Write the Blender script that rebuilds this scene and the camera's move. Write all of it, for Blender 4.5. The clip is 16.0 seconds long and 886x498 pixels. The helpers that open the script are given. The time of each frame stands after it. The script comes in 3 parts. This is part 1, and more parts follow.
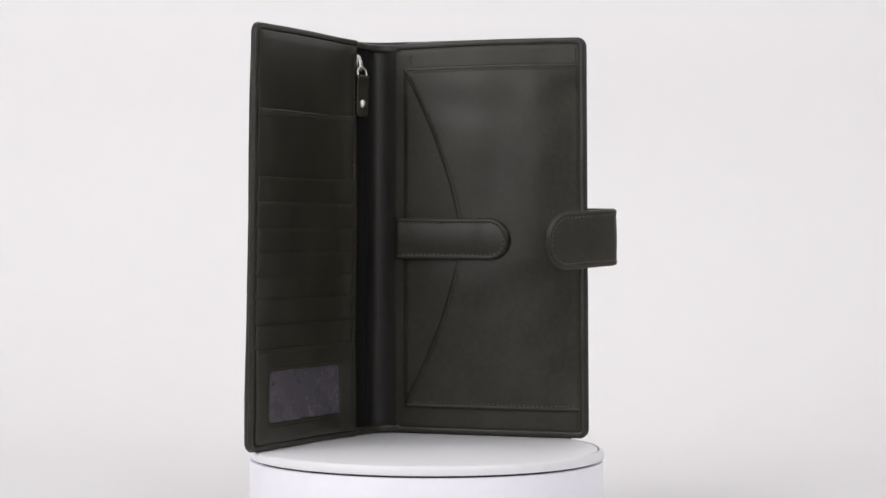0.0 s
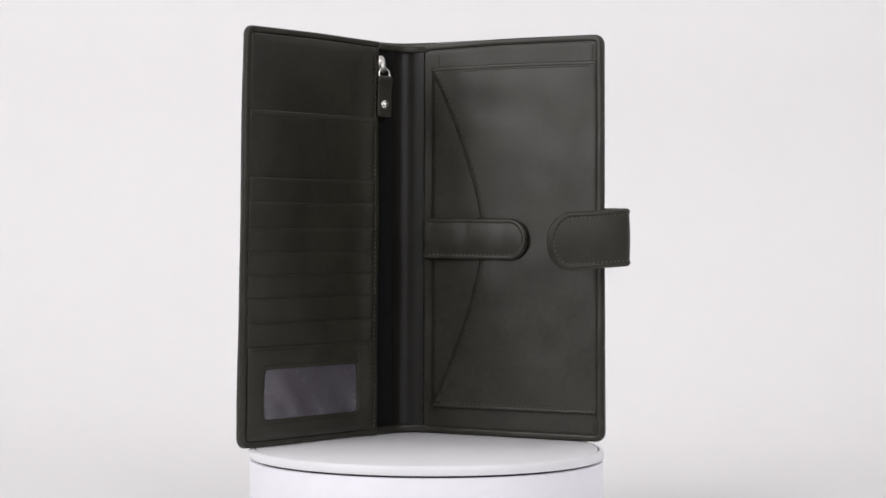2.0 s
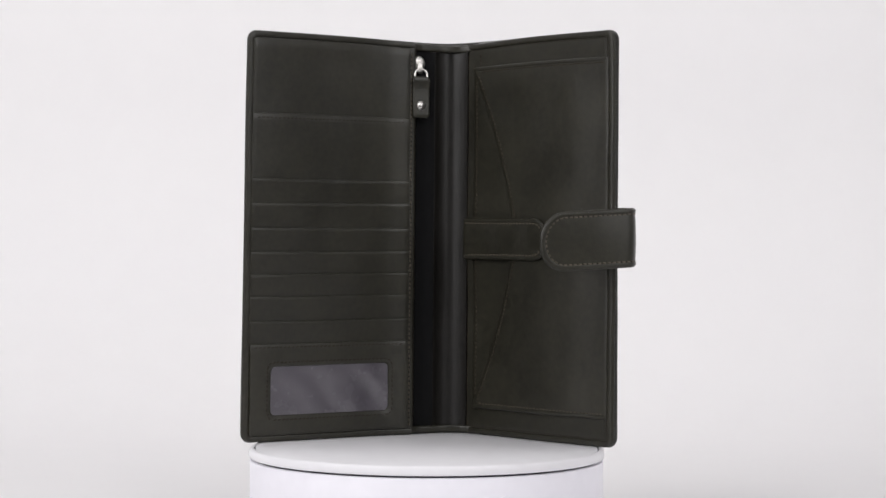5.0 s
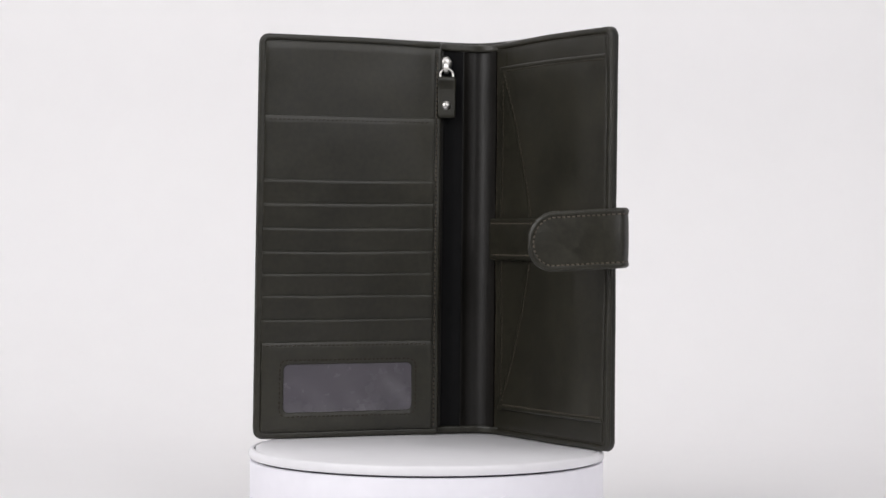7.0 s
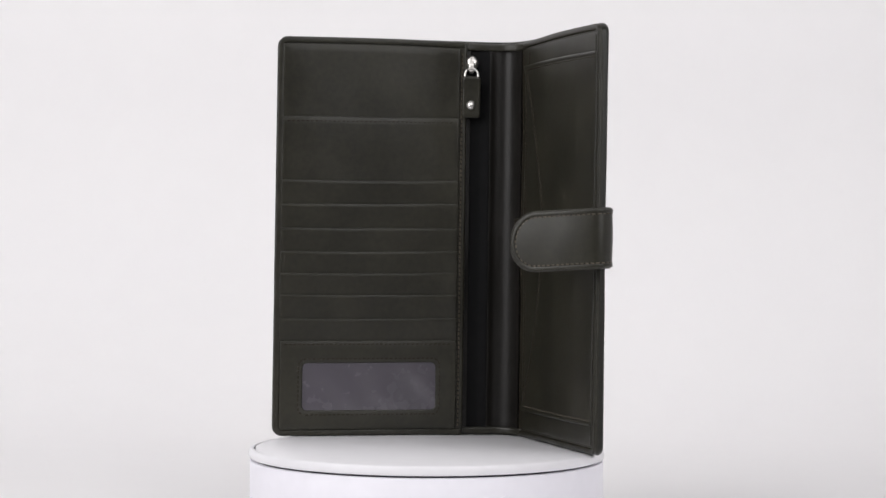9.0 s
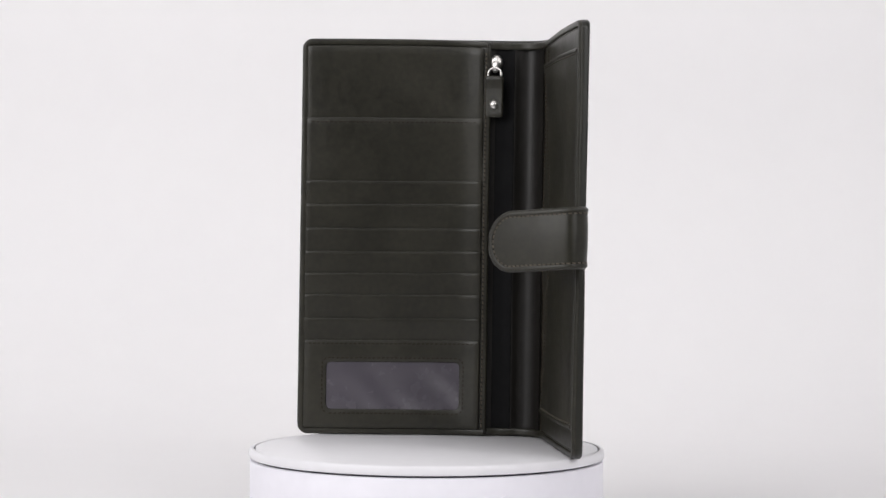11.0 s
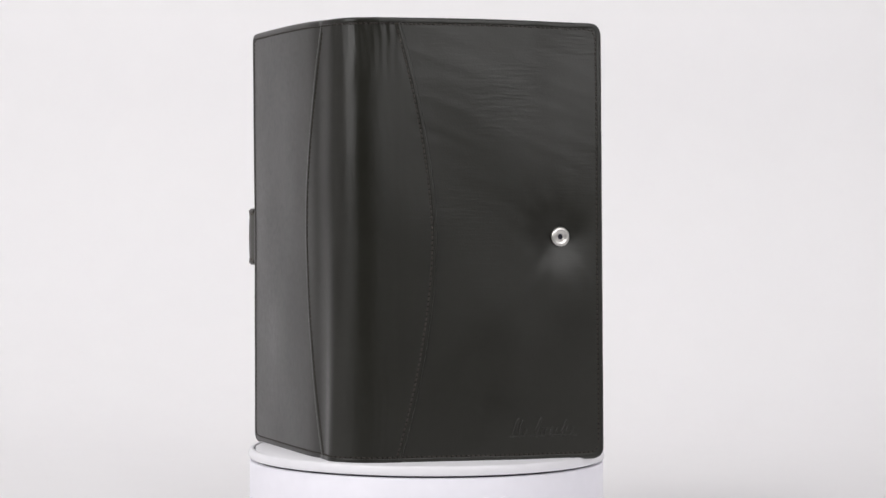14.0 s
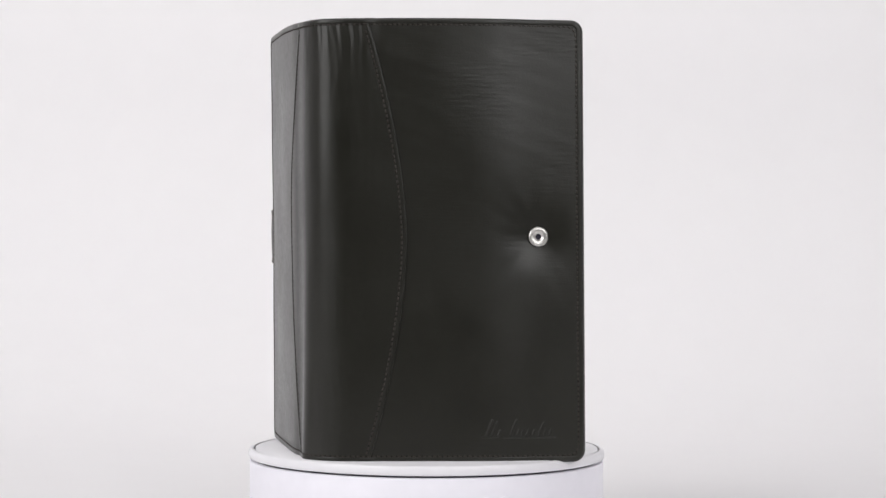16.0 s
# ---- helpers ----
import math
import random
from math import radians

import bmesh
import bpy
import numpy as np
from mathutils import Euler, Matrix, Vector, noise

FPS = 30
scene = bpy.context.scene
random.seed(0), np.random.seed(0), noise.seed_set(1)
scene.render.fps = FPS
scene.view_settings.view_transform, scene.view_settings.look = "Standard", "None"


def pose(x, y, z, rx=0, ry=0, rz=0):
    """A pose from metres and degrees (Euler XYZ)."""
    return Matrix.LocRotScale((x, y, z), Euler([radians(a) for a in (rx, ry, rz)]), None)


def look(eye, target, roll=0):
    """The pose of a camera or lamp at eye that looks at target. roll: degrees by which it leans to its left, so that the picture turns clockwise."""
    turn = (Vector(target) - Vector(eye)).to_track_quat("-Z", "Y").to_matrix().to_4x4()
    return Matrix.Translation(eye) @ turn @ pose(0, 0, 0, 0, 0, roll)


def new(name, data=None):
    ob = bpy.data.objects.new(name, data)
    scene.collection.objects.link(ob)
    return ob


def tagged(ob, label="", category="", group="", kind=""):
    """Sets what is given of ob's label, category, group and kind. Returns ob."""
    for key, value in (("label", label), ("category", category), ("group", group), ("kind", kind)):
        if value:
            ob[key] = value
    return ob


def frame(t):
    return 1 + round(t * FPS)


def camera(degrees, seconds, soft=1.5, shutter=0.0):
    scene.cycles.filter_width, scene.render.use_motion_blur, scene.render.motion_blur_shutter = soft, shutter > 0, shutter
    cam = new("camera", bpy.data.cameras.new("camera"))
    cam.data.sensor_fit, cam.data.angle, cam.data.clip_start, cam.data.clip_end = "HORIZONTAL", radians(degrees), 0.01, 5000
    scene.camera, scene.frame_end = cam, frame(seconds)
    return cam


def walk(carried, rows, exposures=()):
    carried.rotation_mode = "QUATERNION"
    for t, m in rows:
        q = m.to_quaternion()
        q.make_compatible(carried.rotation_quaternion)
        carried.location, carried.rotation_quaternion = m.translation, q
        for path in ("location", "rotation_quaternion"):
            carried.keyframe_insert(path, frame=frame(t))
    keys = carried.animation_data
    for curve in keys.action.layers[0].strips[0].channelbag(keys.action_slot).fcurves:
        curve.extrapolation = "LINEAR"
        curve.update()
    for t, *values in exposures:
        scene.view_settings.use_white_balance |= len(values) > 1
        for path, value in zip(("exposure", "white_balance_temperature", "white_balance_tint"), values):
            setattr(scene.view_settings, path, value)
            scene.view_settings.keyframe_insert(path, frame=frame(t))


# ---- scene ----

# ---- camera: on a tripod, level with the middle of the wallet ----
FOV = 22.70
EYE = (0.0, -1.2456, 0.1267)
YAW, PITCH, ROLL = radians(0.399), radians(-0.693), 0.283
AIM = (EYE[0] + math.sin(YAW) * math.cos(PITCH), EYE[1] + math.cos(YAW) * math.cos(PITCH), EYE[2] + math.sin(PITCH))
cam = camera(FOV, 16.0, soft=1.5)
walk(cam, [(0.0, look(EYE, AIM, ROLL)), (16.0, look(EYE, AIM, ROLL))])

# ---- light: a white photo studio with softboxes out of view ----
world = bpy.data.worlds.new("studio")
world.use_nodes = True
world.node_tree.nodes["Background"].inputs[0].default_value = (0.9, 0.9, 0.95, 1)
world.node_tree.nodes["Background"].inputs[1].default_value = 0.05
scene.world = world
scene.view_settings.exposure = 0.0


def softbox(name, eye, target, width, height, watts, colour=(1, 0.989, 0.993)):
    data = bpy.data.lights.new(name, "AREA")
    data.shape, data.size, data.size_y, data.energy, data.color = "RECTANGLE", width, height, watts, colour
    new(name, data).matrix_world = look(eye, target)


softbox("softbox_top", (0.0, -0.25, 1.5), (0, 0.1, 0), 1.4, 1.0, 2.1)
softbox("softbox_left", (-1.17, -1.05, 0.80), (0, 0.0, 0.3), 1.15, 1.1, 15.8)
softbox("softbox_right", (0.98, -1.33, 0.80), (0, 0.0, 0.3), 1.35, 1.05, 10.4)
# front and backdrop lamps are added fill that brightens the base and the paper
softbox("fill_front", (0.0, -1.6, 1.5), (0, 0.0, 0.15), 1.4, 0.6, 5.6)
softbox("fill_backdrop", (0.0, 0.30, 0.88), (0, 0.78, 0.40), 2.4, 0.3, 4.05)


# ---- materials ----
def material(name, colour, rough=0.5, metal=0.0, mottle=0.12, scale=90, grain=0, grain_scale=900, fine=0.0, spec=0.5, coat=0.0, tint=None, crease=0.0, coat_ior=1.5):
    """Principled surface: colour mottled at a coarse and a fine scale, relief by noise and pebble grain."""
    m = bpy.data.materials.new(name)
    m.use_nodes = True
    tree = m.node_tree
    node, link = tree.nodes.new, tree.links.new
    bsdf = tree.nodes["Principled BSDF"]
    where = node("ShaderNodeTexCoord")
    coarse, small = node("ShaderNodeTexNoise"), node("ShaderNodeTexNoise")
    coarse.inputs["Scale"].default_value, coarse.inputs["Detail"].default_value = scale * 0.25, 4
    small.inputs["Scale"].default_value, small.inputs["Detail"].default_value = scale * 3, 5
    for n in (coarse, small):
        link(where.outputs["Object"], n.inputs["Vector"])
    both = node("ShaderNodeMath")
    both.operation = "ADD"
    link(coarse.outputs["Fac"], both.inputs[0]), link(small.outputs["Fac"], both.inputs[1])
    ramp = node("ShaderNodeMapRange")
    ramp.inputs["From Min"].default_value, ramp.inputs["From Max"].default_value = 0.7, 1.3
    link(both.outputs[0], ramp.inputs["Value"])
    mix = node("ShaderNodeMix")
    mix.data_type = "RGBA"
    other = tint or colour
    mix.inputs[6].default_value = (*[c * (1 - mottle) for c in colour], 1)
    mix.inputs[7].default_value = (*[min(1, c * (1 + mottle)) for c in other], 1)
    link(ramp.outputs[0], mix.inputs[0]), link(mix.outputs[2], bsdf.inputs["Base Color"])
    gloss = node("ShaderNodeMapRange")
    gloss.inputs["To Min"].default_value, gloss.inputs["To Max"].default_value = rough * 0.86, min(1, rough * 1.17)
    link(ramp.outputs[0], gloss.inputs["Value"]), link(gloss.outputs[0], bsdf.inputs["Roughness"])
    bsdf.inputs["Metallic"].default_value = metal
    bsdf.inputs["Specular IOR Level"].default_value = spec
    bsdf.inputs["Coat Weight"].default_value = coat
    bsdf.inputs["Coat Roughness"].default_value, bsdf.inputs["Coat IOR"].default_value = 0.2, coat_ior
    last = None
    if grain:
        cells = node("ShaderNodeTexVoronoi")
        cells.inputs["Scale"].default_value = grain_scale
        link(where.outputs["Object"], cells.inputs["Vector"])
        bump = node("ShaderNodeBump")
        bump.inputs["Strength"].default_value, bump.inputs["Distance"].default_value = grain, 0.0003
        link(cells.outputs["Distance"], bump.inputs["Height"])
        last = bump
    if fine:
        bump = node("ShaderNodeBump")
        bump.inputs["Strength"].default_value, bump.inputs["Distance"].default_value = fine, 0.0008
        link(both.outputs[0], bump.inputs["Height"])
        if last:
            link(last.outputs[0], bump.inputs["Normal"])
        last = bump
    if crease:
        # long fine wrinkles that run across the hide, gathered in patches
        turn, lines = node("ShaderNodeMapping"), node("ShaderNodeTexNoise")
        turn.inputs["Rotation"].default_value = (radians(-10), radians(12), 0)
        turn.inputs["Scale"].default_value = (70, 70, 620)
        lines.inputs["Scale"].default_value, lines.inputs["Detail"].default_value = 1.0, 3
        patch = node("ShaderNodeMapRange")
        patch.inputs["From Min"].default_value, patch.inputs["From Max"].default_value = 0.42, 0.68
        mask = node("ShaderNodeTexNoise")
        mask.inputs["Scale"].default_value, mask.inputs["Detail"].default_value = 16, 1
        product = node("ShaderNodeMath")
        product.operation = "MULTIPLY"
        link(where.outputs["Object"], turn.inputs["Vector"]), link(turn.outputs[0], lines.inputs["Vector"])
        link(where.outputs["Object"], mask.inputs["Vector"]), link(mask.outputs["Fac"], patch.inputs["Value"])
        side, split, fade = node("ShaderNodeMapRange"), node("ShaderNodeSeparateXYZ"), node("ShaderNodeMath")
        side.inputs["From Min"].default_value, side.inputs["From Max"].default_value = -0.025, -0.06
        fade.operation = "MULTIPLY"
        link(where.outputs["Object"], split.inputs[0]), link(split.outputs[0], side.inputs["Value"])
        link(patch.outputs[0], fade.inputs[0]), link(side.outputs[0], fade.inputs[1])
        link(lines.outputs["Fac"], product.inputs[0]), link(fade.outputs[0], product.inputs[1])
        bump = node("ShaderNodeBump")
        bump.inputs["Strength"].default_value, bump.inputs["Distance"].default_value = crease, 0.0008
        link(product.outputs[0], bump.inputs["Height"])
        if last:
            link(last.outputs[0], bump.inputs["Normal"])
        last = bump
    if last:
        link(last.outputs[0], bsdf.inputs["Normal"])
    return m


LEATHER = material("black_leather", (0.0184, 0.0173, 0.0118), 0.36, mottle=0.28, scale=110, grain=0.10, grain_scale=1300, fine=0.03, spec=0.46, tint=(0.0204, 0.0187, 0.0122))
COVER_LEATHER = material("creased_black_leather", (0.0115, 0.0111, 0.0076), 0.32, mottle=0.10, scale=110, grain=0.07, grain_scale=1300, fine=0.018, crease=0.21, spec=0.51)
LINING = material("lining_leather", (0.0092, 0.0081, 0.0069), 0.38, mottle=0.25, grain=0.12, grain_scale=1100, fine=0.03, spec=0.36)
DULL_THREAD = material("dull_thread", (0.030, 0.025, 0.019), 0.8, mottle=0.3, scale=900, spec=0.15)
THREAD = material("thread", (0.048, 0.039, 0.029), 0.8, mottle=0.35, scale=900, spec=0.12)
# same thread, paler for the light it catches at hinge, strap, tab and foot
LIT_THREAD = material("lit_thread", (0.098, 0.082, 0.063), 0.7, mottle=0.35, scale=900, spec=0.3)
COVER_THREAD = material("cover_thread", (0.037, 0.031, 0.026), 0.7, mottle=0.3, scale=900, spec=0.4)
# zip black, taken darker for the shade of its trench
TAPE = material("shaded_zip_tape", (0.0045, 0.0045, 0.005), 0.8, mottle=0.2, scale=600, spec=0.15)
STEEL = material("nickel", (0.74, 0.72, 0.69), 0.30, metal=1.0, mottle=0.06, scale=500, fine=0.05)
FILM = material("clear_film_over_grey", (0.076, 0.068, 0.084), 0.26, mottle=0.03, scale=60, coat=1.0, coat_ior=1.65)
PLATE = material("white_plastic_plate", (0.85, 0.84, 0.87), 0.42, mottle=0.02, scale=40, fine=0.03)
BASE = material("white_plastic_base", (0.895, 0.88, 0.945), 0.5, mottle=0.02, scale=40)
HOLE_SHADE = material("needle_hole_shade", (0.006, 0.005, 0.004), 0.9, spec=0.1)
GROOVE = material("shallow_groove", (0.10, 0.095, 0.105), 0.7)
# near-black that paints the shade inside the plate's gap and the stud's hole
RECESS_SHADE = material("recess_shade", (0.02, 0.018, 0.03), 0.8)
PAPER = material("white_paper", (0.79, 0.778, 0.786), 0.9, mottle=0.010, scale=12)
WALL = material("unseen_white_room", (0.80, 0.79, 0.80), 0.9, mottle=0.03, scale=4)
GREY = material("unseen_grey_room", (0.14, 0.14, 0.14), 0.9, mottle=0.05, scale=4)

# ---- mesh helpers; the wallet is drawn in millimetres ----
MM = 0.001


def mesh_part(name, verts, faces, mat, parent, label="", kind=""):
    data = bpy.data.meshes.new(name)
    data.from_pydata([tuple(v) for v in verts], [], faces)
    data.polygons.foreach_set("use_smooth", [True] * len(data.polygons))
    data.materials.append(mat)
    bm = bmesh.new()
    bm.from_mesh(data)
    bmesh.ops.recalc_face_normals(bm, faces=bm.faces)
    for e in bm.edges:
        if len(e.link_faces) == 2 and e.calc_face_angle(0) > 0.9:
            e.smooth = False
    bm.to_mesh(data)
    bm.free()
    ob = new(name, data)
    ob.parent = parent
    return tagged(ob, label, kind=kind)


def lathe(profile, segments=128, centre=(0, 0, 0)):
    """Verts and faces of a profile of (radius, height) turned round z, closed at the axis."""
    verts, faces, n = [], [], len(profile)
    for k in range(segments):
        a = 2 * math.pi * k / segments
        verts += [(centre[0] + r * math.cos(a), centre[1] + r * math.sin(a), centre[2] + z) for r, z in profile]
    for k in range(segments):
        for i in range(n - 1):
            a, b = k * n + i, ((k + 1) % segments) * n + i
            faces.append((a, b, b + 1, a + 1))
    return verts, faces


def spline(points, n=24):
    p = np.array(points, float)
    p = np.vstack([2 * p[0] - p[1], p, 2 * p[-1] - p[-2]])
    out = []
    for i in range(1, len(p) - 2):
        a, b, c, d = p[i - 1:i + 3]
        for k in range(n):
            t = k / n
            out.append(0.5 * (2 * b + (c - a) * t + (2 * a - 5 * b + 4 * c - d) * t * t + (3 * b - a - 3 * c + d) * t ** 3))
    return np.array(out + [p[-2]])


class Curve:
    """A curve in plan with its length as parameter; side +1 or -1 says which way its face looks."""

    def __init__(self, points, side):
        self.p, self.side = spline(points), side
        self.l = np.r_[0, np.cumsum(np.hypot(*np.diff(self.p, axis=0).T))]
        self.length = self.l[-1]

    def at(self, u):
        c = min(max(u, 0), self.length)
        q = np.array([np.interp(c, self.l, self.p[:, k]) for k in (0, 1)])
        lo, hi = max(c - 2.5, 0), min(c + 2.5, self.length)
        t = np.array([np.interp(hi, self.l, self.p[:, k]) - np.interp(lo, self.l, self.p[:, k]) for k in (0, 1)])
        t /= np.hypot(*t)
        return q + t * (u - c), np.array([-t[1], t[0]]) * self.side


OUTER = Curve([(-108, -3), (-90, 17), (-73, 37), (-41, 67), (-26, 80.5), (-15, 89.5), (-5, 93), (6, 90.5), (18, 83.5), (33, 74), (70, 44.5), (107, 12)], 1)
LEFT = Curve([(-106, -6), (-91, 6.5), (-60, 35), (-36, 56), (-22.6, 64)], -1)
RIGHT = Curve([(104.5, 8.5), (80, 27.5), (50, 51), (16, 78), (8, 83)], 1)
TAB = Curve([(103.5, 12.2), (107.5, 9.2), (112.5, 5.6), (115.4, 1.8), (115.9, -2.8), (112.8, -8.4), (95, -13.8), (66.8, -18.5)], 1)
TALL = 236.0
S = OUTER.length
CORNER = float(OUTER.l[np.argmin(np.hypot(OUTER.p[:, 0] - 5, OUTER.p[:, 1] - 91))])
SNAP_U, SNAP_Z = 24.2, 120.2


def lean(x, y, z, dip=2.6):
    """Stands the wallet a little out of plumb, with its head lower at the spine by dip."""
    k = z / TALL
    return ((x + k * (-2.9 * x / 108 if x < 0 else -0.8 * x / 107)) * MM, (y + k * (3 + 2 * x / 107)) * MM, (z - dip * k ** 6 * math.exp(-(x / 38) ** 2)) * MM)


def n3(a, b, c):
    return noise.noise((a, b, c))


def on(curve, relief=None, dip=2.6):
    """A map from (along, height, off) to a place on that face of the wallet."""
    def place(u, z, off):
        q, n = curve.at(u)
        q = q + n * (off + (relief(u, z) if relief else 0))
        return lean(q[0], q[1], z, dip)
    return place


def cover_relief(s, z):
    r = math.hypot(s - SNAP_U, z - SNAP_Z)
    d = -2.5 * math.exp(-(r / 12.5) ** 2) - 0.9 * math.exp(-(r / 26) ** 2) + 0.9 * n3(s * 0.02, z * 0.015, 3.1)
    # soft creases fanning out from the press stud and pleats at the head of the spine
    if s < 110:
        fan = math.exp(-((r - 22) / 16) ** 2)
        d += 0.16 * fan * n3(math.atan2(z - SNAP_Z, s - SNAP_U) * 4, r * 0.05, 1.7)
        d += 0.09 * n3(s * 0.035, z * 0.22 - s * 0.07, 8.2) * min(1, max(0, (z - 120) / 60))
    d += 2.6 * max(0.0, 1 - z / 150) ** 1.5 * math.exp(-((s - CORNER) / 7) ** 2)
    near = math.exp(-((s - 130) / 20) ** 2)
    head = max(0.0, (z - 196) / 40) ** 1.4
    wob = s + 2.2 * n3(s * 0.05, z * 0.06, 2.2)
    d += 1.0 * head * near * n3(wob * 0.21, z * 0.02, 5.5) + 0.55 * head * near * n3(wob * 0.45, z * 0.04, 7.1)
    d += 0.16 * near * n3(s * 0.11, z * 0.010, 9.9) + 0.07 * near * n3(wob * 0.5, z * 0.03, 4.4)
    return d


def inner_relief(u, z):
    return 0.6 * n3(u * 0.022, z * 0.018, 12.3) + 0.26 * n3(u * 0.06, z * 0.05, 2.3)


def pocket_relief(u, z):
    return inner_relief(u, z) + 0.35 * n3(u * 0.03, z * 0.05, 21.3)


COVER, LEFT_IN, RIGHT_IN = on(OUTER, cover_relief, 1.0), on(LEFT, inner_relief), on(RIGHT, pocket_relief)
TAB_ON = on(TAB)


def slab(place, cols, lo, hi, rows, under, over, swap=False, round_off=1.0):
    """A sheet with thickness and rounded rims: columns along a, from lo(a) to hi(a) in b, between two offsets (numbers or functions of a, b)."""
    f_under = under if callable(under) else (lambda a, b: under)
    f_over = over if callable(over) else (lambda a, b: over)

    def put(a, b, off):
        return place(b, a, off) if swap else place(a, b, off)
    n, m = len(cols), rows + 1
    grid = [[(a, lo(a) + (hi(a) - lo(a)) * j / rows) for j in range(m)] for a in cols]
    verts, faces = [], []
    for f in (f_over, f_under):
        for col in grid:
            verts += [put(a, b, f(a, b)) for a, b in col]
    at = lambda i, j: i * m + j
    for i in range(n - 1):
        for j in range(rows):
            q = (at(i, j), at(i + 1, j), at(i + 1, j + 1), at(i, j + 1))
            faces += [q, tuple(k + n * m for k in reversed(q))]
    loop = [(i, 0) for i in range(n)] + [(n - 1, j) for j in range(1, m)] + [(i, m - 1) for i in range(n - 2, -1, -1)] + [(0, j) for j in range(m - 2, 0, -1)]
    count, rings = len(loop), []
    for angle in (45, 0, -45):
        first = len(verts)
        for k, (i, j) in enumerate(loop):
            a, b = grid[i][j]
            pa, pb = grid[loop[k - 1][0]][loop[k - 1][1]]
            na, nb = grid[loop[(k + 1) % count][0]][loop[(k + 1) % count][1]]
            ta, tb = na - pa, nb - pb
            size = math.hypot(ta, tb) or 1
            top, bottom = f_over(a, b), f_under(a, b)
            half = (top - bottom) / 2
            out = abs(half) * math.cos(radians(angle)) * round_off
            verts.append(put(a + tb / size * out, b - ta / size * out, (top + bottom) / 2 + half * math.sin(radians(angle))))
        rings.append([first + k for k in range(count)])
    edge = [at(i, j) for i, j in loop]
    chain = [edge] + rings + [[k + n * m for k in edge]]
    for r0, r1 in zip(chain, chain[1:]):
        for k in range(count):
            faces.append((r0[k], r1[k], r1[(k + 1) % count], r0[(k + 1) % count]))
    return verts, faces


def spread(a, b, n, ends=()):
    """n steps from a to b, with finer ones within a few millimetres of the ends named."""
    vals = set(np.linspace(a, b, n + 1).round(3))
    for e in ends:
        sign = 1 if abs(e - min(a, b)) < 1e-6 else -1
        vals |= {round(e + sign * d, 3) for d in (0.0, 0.3, 0.8, 1.5, 2.4, 3.4, 4.5, 5.6)}
    return sorted(vals)


def rounded(edge, r, low, high, other=None):
    """lo and hi of a sheet whose corners at that edge (and the other) are rounded with radius r."""
    def inset(a):
        d = min(abs(a - e) for e in ((edge,) if other is None else (edge, other)))
        return r - math.sqrt(max(0, r * r - (r - d) ** 2)) if d < r else 0
    return (lambda a: low + inset(a)), (lambda a: high - inset(a))


def stitches(name, parent, place, path, off, pitch=2.7, long=2.05, wide=0.8, high=0.3, seed=0, mat=None):
    """A row of single stitches along a path of (along, height); each is a small spindle of thread."""
    rnd = random.Random(seed)
    p = np.array(path, float)
    l = np.r_[0, np.cumsum(np.hypot(*np.diff(p, axis=0).T))]
    verts, faces = [], []
    f_off = off if callable(off) else (lambda a, b: off)
    for k in range(int(l[-1] / pitch)):
        mid = (k + 0.5) * pitch + rnd.uniform(-0.12, 0.12)
        a, b = [np.array([np.interp(mid + s * long / 2, l, p[:, c]) for c in (0, 1)]) for s in (-1, 1)]
        t = (b - a) / max(1e-6, np.hypot(*(b - a)))
        w = np.array([-t[1], t[0]]) * wide / 2
        a, b = a - w * rnd.uniform(0, 0.5), b + w * rnd.uniform(0, 0.5)
        m = (a + b) / 2
        first = len(verts)
        o = f_off(*m)
        q0, q1 = a * 0.7 + m * 0.3, b * 0.7 + m * 0.3
        for (x, y), h in ((a, -0.1), (q0 + w, 0.0), (q0, high), (q0 - w, 0.0), (q1 + w, 0.0), (q1, high), (q1 - w, 0.0), (b, -0.1)):
            verts.append(place(x, y, o + h))
        for f in ((0, 1, 2), (0, 2, 3), (1, 4, 5, 2), (2, 5, 6, 3), (4, 7, 5), (5, 7, 6)):
            faces.append(tuple(first + i for i in f))
    threads = len(faces)
    # needle holes between the stitches: near-black patches paint the shade in their dimples
    for k in range(1, int(l[-1] / pitch) if mat is not DULL_THREAD else 1):
        c, d = [np.array([np.interp(k * pitch + e, l, p[:, i]) for i in (0, 1)]) for e in (0.0, 0.3)]
        t = (d - c) / max(1e-6, np.hypot(*(d - c)))
        n, first, o = np.array([-t[1], t[0]]), len(verts), f_off(*c)
        ring = [c + t * x * (pitch - long) * 0.45 + n * y * wide * 0.5 for x, y in ((-1, 0), (-0.5, -0.85), (0.5, -0.85), (1, 0), (0.5, 0.85), (-0.5, 0.85))]
        verts += [place(q[0], q[1], o + 0.06) for q in ring] + [place(c[0], c[1], o + 0.08)]
        faces += [(first + i, first + (i + 1) % 6, first + 6) for i in range(6)]
    ob = mesh_part(name, verts, faces, mat or THREAD, parent, kind="stuff")
    ob.data.materials.append(HOLE_SHADE)
    ob.data.polygons.foreach_set("material_index", [0] * threads + [1] * (len(faces) - threads))
    return ob


